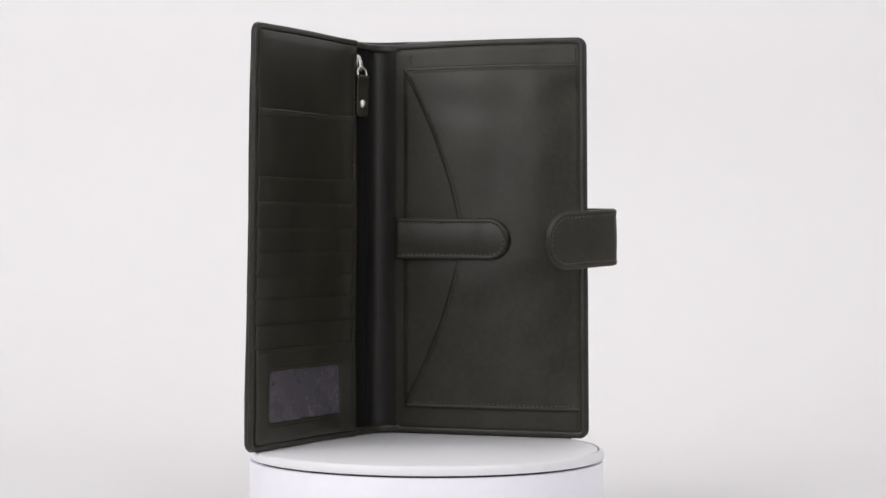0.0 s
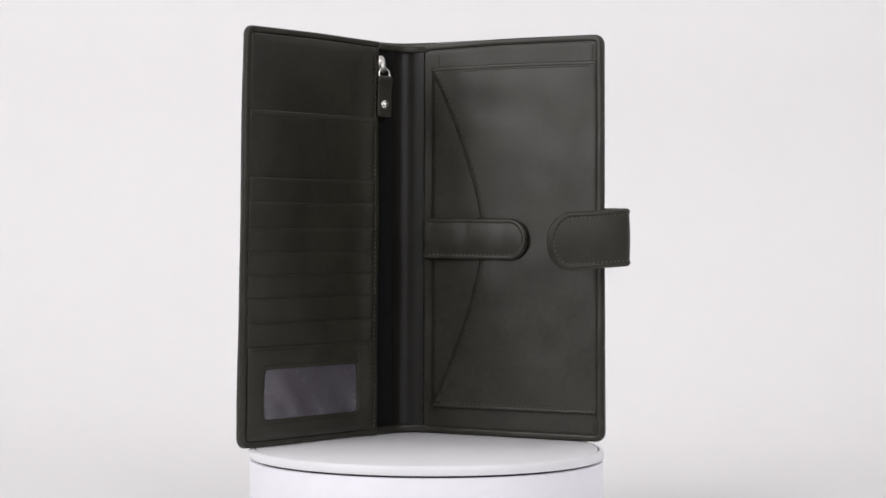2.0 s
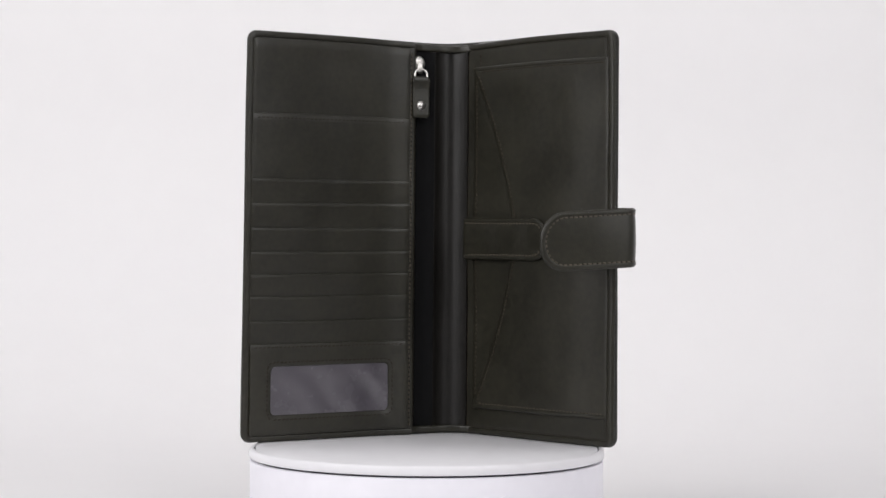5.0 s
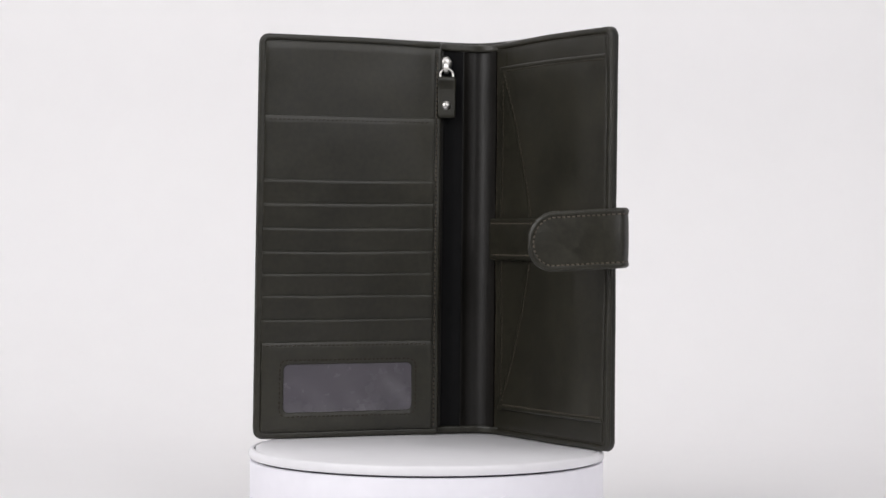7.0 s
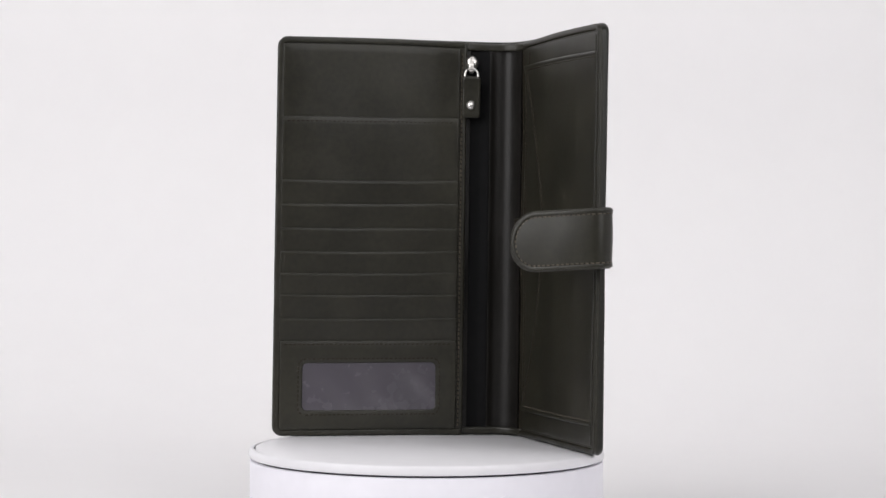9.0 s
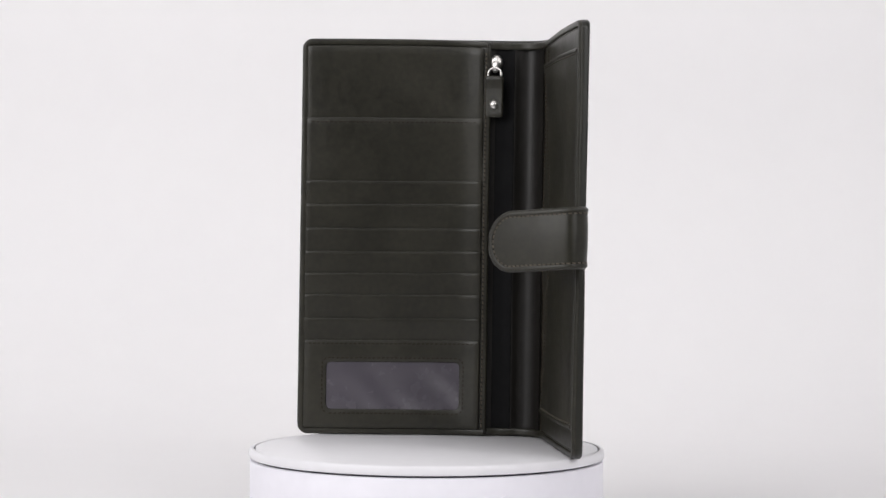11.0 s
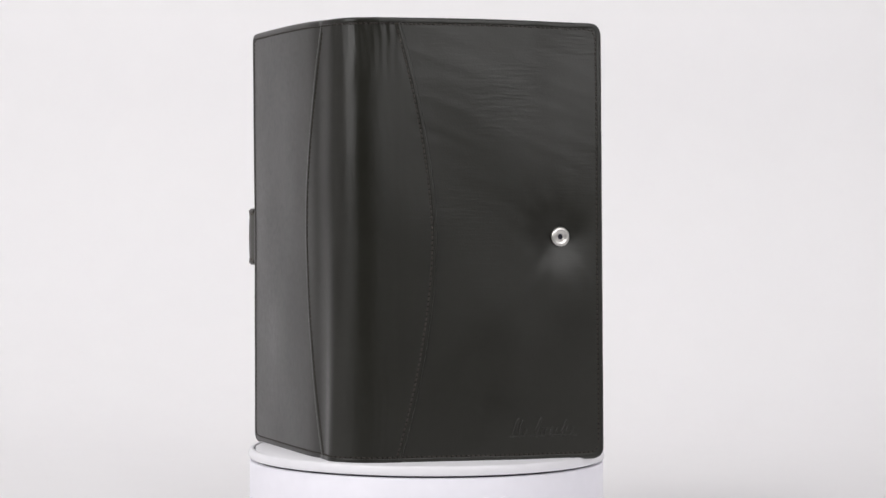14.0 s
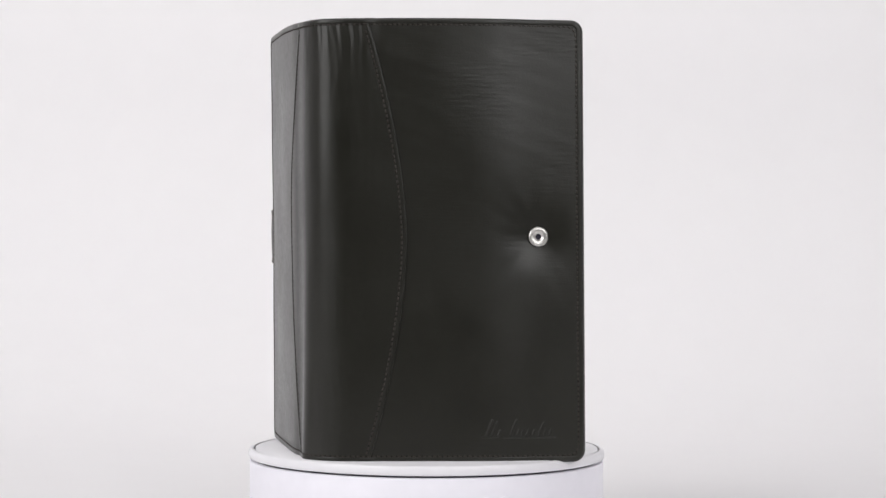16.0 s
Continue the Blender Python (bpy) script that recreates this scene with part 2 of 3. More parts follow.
def binding(name, parent, place, path, wide, high, label="", off=0.0, mat=None):
    """A folded or rolled leather edge: a soft ridge swept along a path of (along, height), lying off above the face."""
    p = np.array(path, float)
    f_off = off if callable(off) else (lambda a, b: off)
    prof = [(math.cos(radians(a)) * wide / 2, high * max(0, math.sin(radians(a))) ** 0.4) for a in range(0, 181, 15)]
    verts, faces, m = [], [], 13
    for k in range(len(p)):
        t = p[min(k + 1, len(p) - 1)] - p[max(k - 1, 0)]
        t /= np.hypot(*t)
        base = f_off(*p[k])
        verts += [place(p[k][0] - t[1] * w, p[k][1] + t[0] * w, base + o - 0.1) for w, o in prof]
    for k in range(len(p) - 1):
        faces += [(k * m + i, k * m + i + 1, (k + 1) * m + i + 1, (k + 1) * m + i) for i in range(m - 1)]
    faces += [tuple(range(m)), tuple((len(p) - 1) * m + i for i in range(m))[::-1]]
    return mesh_part(name, verts, faces, mat or LEATHER, parent, label)


# ---- setting: white paper sweep inside an added closed room out of view ----
def build_studio():
    verts, faces = [], []
    profile = [(-0.38, -0.05), (-0.2, -0.05), (0.0, -0.05), (0.48, -0.05)]
    radius = 0.30
    profile += [(0.48 + radius * math.sin(radians(a)), -0.05 + radius * (1 - math.cos(radians(a)))) for a in range(6, 91, 6)]
    profile += [(0.78, 0.6), (0.78, 1.2), (0.78, 1.9)]
    for lift in (0, -0.004):
        for x in np.linspace(-1.8, 1.8, 10):
            verts += [(x, y + (-lift if z > 0.2 else 0), z + lift * (z <= 0.2)) for y, z in profile]
    n = len(profile)
    for s in range(2):
        for i in range(9):
            for j in range(n - 1):
                k = s * 10 * n + i * n + j
                faces.append((k, k + n, k + n + 1, k + 1))
    tagged(mesh_part("backdrop", verts, faces, PAPER, None), "seamless white paper sweep behind the turntable", "backdrop", kind="structure")
    # added unseen room: white faces brighten the leather's reflections, grey ones darken them
    x, y0, y1, z0, z1, t = 2.1, -2.6, 1.1, -0.054, 2.3, 0.1
    for name, lo, hi in (("wall_west", (-x - t, y0, z0), (-x, y1, z1)), ("wall_east", (x, y0, z0), (x + t, y1, z1)),
                         ("wall_south", (-x - t, y0 - t, z0), (x + t, y0, z1)), ("wall_north", (-x - t, y1, z0), (x + t, y1 + t, z1)),
                         ("floor", (-x - t, y0 - t, z0 - t), (x + t, y1 + t, z0)), ("ceiling", (-x - t, y0 - t, z1), (x + t, y1 + t, z1 + t))):
        v = [(a, b, c) for a in (lo[0], hi[0]) for b in (lo[1], hi[1]) for c in (lo[2], hi[2])]
        f = [(0, 1, 3, 2), (4, 6, 7, 5), (0, 4, 5, 1), (2, 3, 7, 6), (0, 2, 6, 4), (1, 5, 7, 3)]
        ob = mesh_part(name, v, f, GREY if name in ("wall_south", "floor") else WALL, None)
        ob.data.polygons.foreach_set("use_smooth", [False] * 6)
        tagged(ob, ("added unseen matt grey studio " if name in ("wall_south", "floor") else "added unseen matt white studio ") + name.split("_")[0], name.split("_")[0], kind="structure")


build_studio()


# ---- the turntable ----
def build_turntable():
    table = tagged(new("turntable"), "round white plastic display turntable on white paper", "turntable")
    table.location = (0, 0, -0.05)
    up = 0.05
    base = [(0.0001, 0.0), (0.0975, 0.0), (0.0988, 0.0006), (0.0995, 0.002), (0.0995, up - 0.0074), (0.0993, up - 0.0069), (0.0988, up - 0.0067), (0.0001, up - 0.0067)]
    mesh_part("base", *lathe(base, 160), BASE, table, "white plastic drum base")
    mesh_part("joint", *lathe([(0.0001, up - 0.0066), (0.0968, up - 0.0066), (0.0968, up - 0.0056), (0.0001, up - 0.0056)], 128), RECESS_SHADE, table, "dark gap under the plate")
    plate = new("plate")
    plate.parent = table
    plate.location = (0, 0, up)
    rim = [(0.0978, 0.0), (0.0990, -0.0002), (0.0997, -0.0008), (0.1000, -0.0018), (0.1000, -0.0046), (0.0996, -0.0053), (0.0988, -0.0055), (0.0975, -0.0055), (0.0001, -0.0055)]
    mesh_part("rim", *lathe([(0.0001, -0.0012), (0.0972, -0.0012), (0.0974, -0.0002)] + rim, 192), PLATE, plate, "raised rounded rim")
    mesh_part("top", *lathe([(0.0001, 0.0), (0.0958, 0.0), (0.0963, -0.0003), (0.0964, -0.0011), (0.0001, -0.0011)], 192), PLATE, plate, "flat white top disc")
    groove = [(0.0964, -0.0011), (0.0972, -0.0011), (0.0972, -0.00095), (0.0964, -0.00095)]
    mesh_part("groove", *lathe(groove + groove[:1], 160), GROOVE, plate, "thin dark groove inside the rim")
    for x in (0.0235, 0.0312, 0.0412):
        y = -math.sqrt(0.0995 ** 2 - x ** 2)
        knob = [(0.00001, 0.0016), (0.0016, 0.0014), (0.0026, 0.0008), (0.0030, 0.0), (0.0030, -0.002)]
        v, f = lathe(knob, 24)
        turn = Vector((x, y, 0)).to_track_quat("Z", "Y").to_matrix()
        place = [turn @ Vector(p) + Vector((x, y, up - 0.0198)) for p in v]
        mesh_part("button", place, f, BASE, table, "small round white push button")
    return table, plate


TURNTABLE, PLATE_TOP = build_turntable()

# ---- the wallet ----
WALLET = tagged(new("travel_wallet"), "open black leather travel wallet standing upright on the turntable", "wallet")


def arc_out(z, least=95.6):
    return least + 20 * (abs(z - 118) / 116) ** 1.7


def arc_in(z):
    return 76.6 + 36.4 * (((z - 118) / 102) ** 2 + 0.004) ** 0.74


def edge_path(far, inset=2.2, r=4.0):
    """Round three sides of an inner panel, from the hinge along the foot, up the free edge and back along the head."""
    pts = [(u, inset) for u in np.linspace(far, inset + r, 40)]
    pts += [(inset + r - r * math.sin(a), inset + r - r * math.cos(a)) for a in np.linspace(0.15, math.pi / 2 - 0.15, 7)]
    pts += [(inset, z) for z in np.linspace(inset + r, TALL - inset - r, 70)]
    pts += [(inset + r - r * math.cos(a), TALL - inset - r + r * math.sin(a)) for a in np.linspace(0.15, math.pi / 2 - 0.15, 7)]
    return pts + [(u, TALL - inset) for u in np.linspace(inset + r, far, 40)]


def fold(panel, outside, inside, far):
    """The leather turned over the rim: a rounded strip from the cover's face round to the inner face on three sides."""
    path = np.array(edge_path(far, 1.5, 4.2))
    verts, faces, m = [], [], 9
    for k in range(len(path)):
        t = path[min(k + 1, len(path) - 1)] - path[max(k - 1, 0)]
        t /= np.hypot(*t)
        for i in range(m):
            f = i / (m - 1)
            b = 1.45 * math.sin(math.pi * f) ** 0.7
            a, z = path[k][0] - t[1] * b, path[k][1] + t[0] * b
            w = 0.5 - 0.5 * math.cos(math.pi * f)
            verts.append(tuple(Vector(outside(a, z, 0.12)) * (1 - w) + Vector(inside(a, z, 0.12)) * w))
    for k in range(len(path) - 1):
        faces += [(k * m + i, k * m + i + 1, (k + 1) * m + i + 1, (k + 1) * m + i) for i in range(m - 1)]
    mesh_part("folded_edge", verts, faces, COVER_LEATHER, panel, "leather folded over the rim")


def build_cover():
    lo, hi = rounded(1.2, 5.2, 1.1, TALL - 1.2, S - 1.2)
    cols = spread(1.2, S - 1.2, 120, (1.2, S - 1.2))
    cover = mesh_part("cover", *slab(COVER, cols, lo, hi, 110, -2.4, 0.0), COVER_LEATHER, WALLET, "smooth black leather outer cover")
    zs = list(np.linspace(1.4, TALL - 1.4, 100))
    spine = mesh_part("spine_panel", *slab(COVER, zs, lambda z: arc_out(z, 95.8), lambda z: S - arc_out(z, 94.9), 84, -0.3, 0.85, swap=True),
                      COVER_LEATHER, WALLET, "black leather spine panel with curved edges")
    lift = lambda s, z: 1.0 if arc_out(z) < s < S - arc_out(z) else 0.0
    stitches("edge_stitching", cover, COVER, [(3.4, 8), (3.4, TALL - 8), (5, TALL - 4.6), (8, TALL - 3.6), (S - 8, TALL - 3.6), (S - 5, TALL - 4.6), (S - 3.4, TALL - 8),
                                               (S - 3.4, 8), (S - 5, 4.6), (S - 8, 3.6), (8, 3.6), (5, 4.6), (3.4, 8)], lift, wide=0.85, high=0.35, seed=1, mat=COVER_THREAD)
    inset, r = 1.9, 4.2
    rim = []
    for ca, cz, start in ((S - inset - r, inset + r, -90), (S - inset - r, TALL - inset - r, 0), (inset + r, TALL - inset - r, 90), (inset + r, inset + r, 180)):
        rim += [(ca + r * math.cos(radians(start + d)), cz + r * math.sin(radians(start + d))) for d in range(5, 90, 10)]
    rim.append(rim[0])
    dense = [rim[0]]
    for p, q in zip(rim, rim[1:]):
        n = max(1, int(math.hypot(q[0] - p[0], q[1] - p[1]) / 2.5))
        dense += [(p[0] + (q[0] - p[0]) * k / n, p[1] + (q[1] - p[1]) * k / n) for k in range(1, n + 1)]
    binding("rolled_edge", cover, COVER, dense, 2.3, 0.42, "rolled leather rim", lift, COVER_LEATHER)
    for side in (0, 1):
        ridge = [((arc_out(z) + 0.8) if side == 0 else (S - arc_out(z) - 0.8), z) for z in np.linspace(4, TALL - 4, 80)]
        binding("seam_roll", spine, COVER, ridge, 1.9, 0.3, "rolled seam edge", 0.85, COVER_LEATHER)
        path = [((arc_out(z) + 2.4) if side == 0 else (S - arc_out(z) - 2.4), z) for z in np.linspace(4, TALL - 4, 60)]
        stitches("seam_stitching", spine, COVER, path, 0.85, wide=0.9, high=0.4, seed=2 + side, mat=COVER_THREAD)
    return cover


def build_core():
    """Padding and lining: one closed prism from the cover to the inner faces, with the zip's trench and the spine's lining."""
    along = np.linspace(3.0, S - 3.0, 90)
    left = [LEFT.at(u)[0] - LEFT.at(u)[1] * 1.6 for u in np.linspace(3, 109.5, 30)]
    floor_ = [(-19.5, 71.5), (-14.5, 75.2), (-12.0, 75.9), (-9.0, 76.9)]
    lining = list(spline([(-9.0, 76.9), (-6.9, 80.4), (-3.4, 83.1), (0.5, 84.0), (4.3, 83.4), (8.0, 81.9), (10.8, 80.3)], 8))[1:-1]
    right = [RIGHT.at(u)[0] - RIGHT.at(u)[1] * 1.6 for u in np.linspace(119, 3, 34)]
    ring = [np.array(p) for p in right[::-1]] + [np.array(p) for p in (lining[::-1] + floor_[::-1])] + left[::-1]
    n = len(ring) + len(along)
    zs = [2.0] + list(np.linspace(5, TALL - 5, 60)) + [TALL - 2.0]
    verts = []
    for z in zs:
        verts += [COVER(a, z, -1.9) for a in along] + [lean(x, y, z) for x, y in ring]
    faces = [(k * n + i, k * n + (i + 1) % n, (k + 1) * n + (i + 1) % n, (k + 1) * n + i) for k in range(len(zs) - 1) for i in range(n)]
    faces += [tuple(range(n))[::-1], tuple((len(zs) - 1) * n + i for i in range(n))]
    mesh_part("lining", verts, faces, LINING, WALLET, "smooth black lining inside the spine")


def build_left_side():
    lo, hi = rounded(0.9, 4.8, 1.3, TALL - 1.3)
    panel = mesh_part("inner_panel", *slab(LEFT_IN, spread(0.9, 112.3, 42, (0.9,)), lo, hi, 40, -2.0, 0.0), LEATHER, WALLET, "black leather card panel with folded edge")
    stitches("edge_stitching", panel, LEFT_IN, [(109, 4.6), (4.6, 4.6), (4.6, TALL - 4.6), (109, TALL - 4.6)], 0.0, wide=0.5, high=0.12, seed=5, mat=DULL_THREAD)
    fold(panel, COVER, LEFT_IN, 106)
    binding("edge_binding", panel, LEFT_IN, edge_path(112), 3.5, 1.0, "folded leather edge")
    # layered pockets: each one leans out at its lip and runs under the next below
    tops = [231.0, 188.5, 150.8, 137.2, 122.7, 109.0, 96.1, 83.2, 69.2]
    names = ["top_panel", "wide_pocket"] + ["card_pocket"] * 7
    cols = list(np.linspace(3.9, 108.8, 40))
    for k, (top, name) in enumerate(zip(tops, names)):
        low = (tops + [56.5])[k + 1] - 5
        sag = lambda a, k=k: 0.35 * n3(a * 0.03, k * 3.7, 0.5) - 0.3 * math.sin(math.pi * (a - 5) / 104)
        lean_off = lambda a, b, low=low, top=top: 0.2 + 1.6 * (b - low) / (top - low)
        pocket = mesh_part(name, *slab(LEFT_IN, cols, lambda a, low=low: low, lambda a, top=top, sag=sag: top + (sag(a) if top < 230 else 0), 10,
                                       lambda a, b, f=lean_off: f(a, b) - 1.1, lean_off), LEATHER, WALLET)
        if name == "wide_pocket":
            stitches("lip_stitching", pocket, LEFT_IN, [(6, top - 2.3), (107, top - 2.3)], 1.65, seed=20 + k, mat=DULL_THREAD)
    # identity pocket: a frame round the film window
    count = 160

    def boxed(a0, a1, b0, b1, r, t):
        """Point at fraction t round a rounded box."""
        w, h = a1 - a0 - 2 * r, b1 - b0 - 2 * r
        legs = [w, math.pi * r / 2, h, math.pi * r / 2, w, math.pi * r / 2, h, math.pi * r / 2]
        d = t * sum(legs)
        k = 0
        while d > legs[k] and k < 7:
            d -= legs[k]
            k += 1
        c = [(a0 + r, b0 + r), (a1 - r, b0 + r), (a1 - r, b1 - r), (a0 + r, b1 - r)]
        if k == 0: return a0 + r + d, b0
        if k == 2: return a1, b0 + r + d
        if k == 4: return a1 - r - d, b1
        if k == 6: return a0, b1 - r - d
        q = {1: (c[1], -90), 3: (c[2], 0), 5: (c[3], 90), 7: (c[0], 180)}[k]
        ang = radians(q[1] + 90 * d / legs[k])
        return q[0][0] + r * math.cos(ang), q[0][1] + r * math.sin(ang)
    verts, faces = [], []
    prof = [(0.0, 0.2), (0.0, 1.2), (0.01, 1.6), (0.04, 1.75), (0.3, 1.8), (0.65, 1.75), (0.94, 1.65), (0.985, 1.5), (1.0, 1.1), (1.0, 0.3)]
    for k in range(count):
        o = boxed(3.9, 109.2, 4.0, 56.5, 1.0, k / count)
        i = boxed(17.3, 96.8, 15.3, 43.4, 2.8, k / count)
        for f, off in prof:
            verts.append(LEFT_IN(o[0] + (i[0] - o[0]) * f, o[1] + (i[1] - o[1]) * f, off))
    n = len(prof)
    for k in range(count):
        for j in range(n - 1):
            faces.append((k * n + j, ((k + 1) % count) * n + j, ((k + 1) % count) * n + j + 1, k * n + j + 1))
    pocket = mesh_part("identity_pocket", verts, faces, LEATHER, WALLET, "black leather pocket with a film window")
    wave = lambda a, b: 0.8 + 0.2 * math.sin((a * 0.76 + b * 0.64) * 0.3 + 1.4 * n3(a * 0.04, b * 0.04, 4)) * (0.6 + n3(a * 0.03, b * 0.05, 7.7)) + 0.06 * n3(a * 0.12, b * 0.12, 3)
    mesh_part("window_film", *slab(LEFT_IN, list(np.linspace(16.4, 97.7, 90)), lambda a: 14.5, lambda a: 44.2, 40, 0.0, wave), FILM, pocket, "wavy clear plastic film over grey")
    stitches("window_stitching", pocket, LEFT_IN, [boxed(14.8, 99.3, 12.8, 45.9, 4, k / 120) for k in range(121)], 1.75, seed=8, mat=DULL_THREAD)
    stitches("lip_stitching", pocket, LEFT_IN, [(6, 54.4), (107, 54.4)], 1.8, seed=9, mat=DULL_THREAD)
    stitches("hinge_stitching", panel, LEFT_IN, [(110.5, 5), (110.5, TALL - 6)], 0.0, wide=0.9, high=0.5, seed=10, mat=LIT_THREAD)


def tube(points, r, sides=10, closed=False):
    """Round wire through points in metres."""
    pts = [Vector(p) for p in points]
    verts, faces, n = [], [], len(pts)
    for k, p in enumerate(pts):
        t = (pts[(k + 1) % n] - pts[k - 1]) if closed or 0 < k < n - 1 else (pts[1] - pts[0] if k == 0 else pts[-1] - pts[-2])
        x = t.cross(Vector((0.3, 0.9, 0.1))).normalized()
        y = t.cross(x).normalized()
        verts += [p + (x * math.cos(a) + y * math.sin(a)) * r for a in (2 * math.pi * s / sides for s in range(sides))]
    for k in range(n if closed else n - 1):
        for s in range(sides):
            a, b = k * sides + s, ((k + 1) % n) * sides + s
            faces.append((a, b, ((k + 1) % n) * sides + (s + 1) % sides, k * sides + (s + 1) % sides))
    if not closed:
        faces += [tuple(range(sides))[::-1], tuple((n - 1) * sides + s for s in range(sides))]
    return verts, faces


def disc_on(place, u, z, profile, segments=40):
    """A turned part, its axis square to the face at (u, z); profile of (radius, off) in mm."""
    verts, faces = lathe(profile, segments)
    return [place(u + x, z + y, off) for x, y, off in verts], faces


def build_zip():
    flat = on(LEFT)
    zipper = mesh_part("zip", *slab(flat, list(np.linspace(110.6, 121.5, 8)), lambda a: 3.0, lambda a: TALL - 5, 30, -6.4, -5.6), TAPE, WALLET, "closed black zip beside the card panel")
    # black strip added over the ledge to darken it like the shaded trench
    flap = Curve([(-19.6, 71.1), (-14.6, 74.9), (-12.0, 75.7), (-9.2, 76.7)], -1)
    mesh_part("shaded_zip_tape", *slab(on(flap), list(np.linspace(0.3, flap.length - 0.4, 10)), lambda a: 3.5, lambda a: TALL - 5.5, 30, -0.3, 0.3), TAPE, zipper, "woven black tape beside the teeth")
    verts, faces = [], []
    for k in range(150):
        z = 6 + k * 1.4
        first = len(verts)
        u = 116.0 + (0.7 if k % 2 else -0.7)
        for du in (-1.5, 1.5):
            for dz in (-0.5, 0.5):
                for o in (-5.6, -5.3):
                    verts.append(flat(u + du * (1 if o < -5 else 0.75), z + dz, o))
        faces += [tuple(first + i for i in q) for q in ((0, 1, 3, 2), (4, 6, 7, 5), (0, 4, 5, 1), (2, 3, 7, 6), (1, 5, 7, 3))]
    mesh_part("teeth", verts, faces, TAPE, zipper, kind="stuff")
    # slider with its bail, then the wire ring and the leather pull with its rivet
    body = [(0.0001, 1.6), (1.6, 1.5), (3.0, 1.0), (3.9, 0.0), (4.1, -1.2), (3.6, -2.6), (0.0001, -2.6)]
    v, f = lathe(body, 32)
    v = [flat(116.0 + x * 0.98 * (1.0 - 0.2 * max(0, -y / 4)), 222.6 + y * 1.25, o - 2.4) for x, y, o in v]
    slider = mesh_part("slider", v, f, STEEL, WALLET, "shiny nickel zip slider")
    mesh_part("bail", *slab(flat, list(np.linspace(216.6, 224.2, 10)), lambda z: 115.2, lambda z: 116.9, 4,
                            lambda z, u: -1.2, lambda z, u: -0.9 + 1.8 * max(0, math.sin(math.pi * (z - 216.6) / 7.6)) ** 0.5, swap=True), STEEL, slider)
    ring = [(116.2 + 3.9, z) for z in np.linspace(210.5, 215.8, 6)]
    ring += [(116.2 + 3.9 * math.cos(a), 215.8 + 3.7 * math.sin(a)) for a in np.linspace(0, math.pi, 16)[1:-1]]
    ring += [(116.2 - 3.9, z) for z in np.linspace(215.8, 210.5, 6)]
    ring += [(116.2 + dx, 210.5) for dx in np.linspace(-2.6, 2.6, 5)]
    mesh_part("ring", *tube([flat(u, z, 1.5 - 1.2 * max(0, (z - 211) / 9.0)) for u, z in ring], 0.00068, 10, True), STEEL, slider, "nickel wire ring")
    lo, hi = rounded(111.6, 1.2, 190.0, 213.6, 121.0)
    bulge = lambda a, b: 1.75 + 0.8 * max(0, (b - 207) / 6)
    mesh_part("pull", *slab(flat, spread(111.6, 121.0, 8, (111.6, 121.0)), lo, hi, 12, 0.5, bulge), LEATHER, slider, "black leather zip pull")
    mesh_part("rivet", *disc_on(flat, 116.1, 197.0, [(0.0001, 3.4), (1.3, 3.2), (2.3, 2.5), (2.8, 1.7), (2.8, 1.2)], 28), STEEL, slider, "domed nickel rivet")


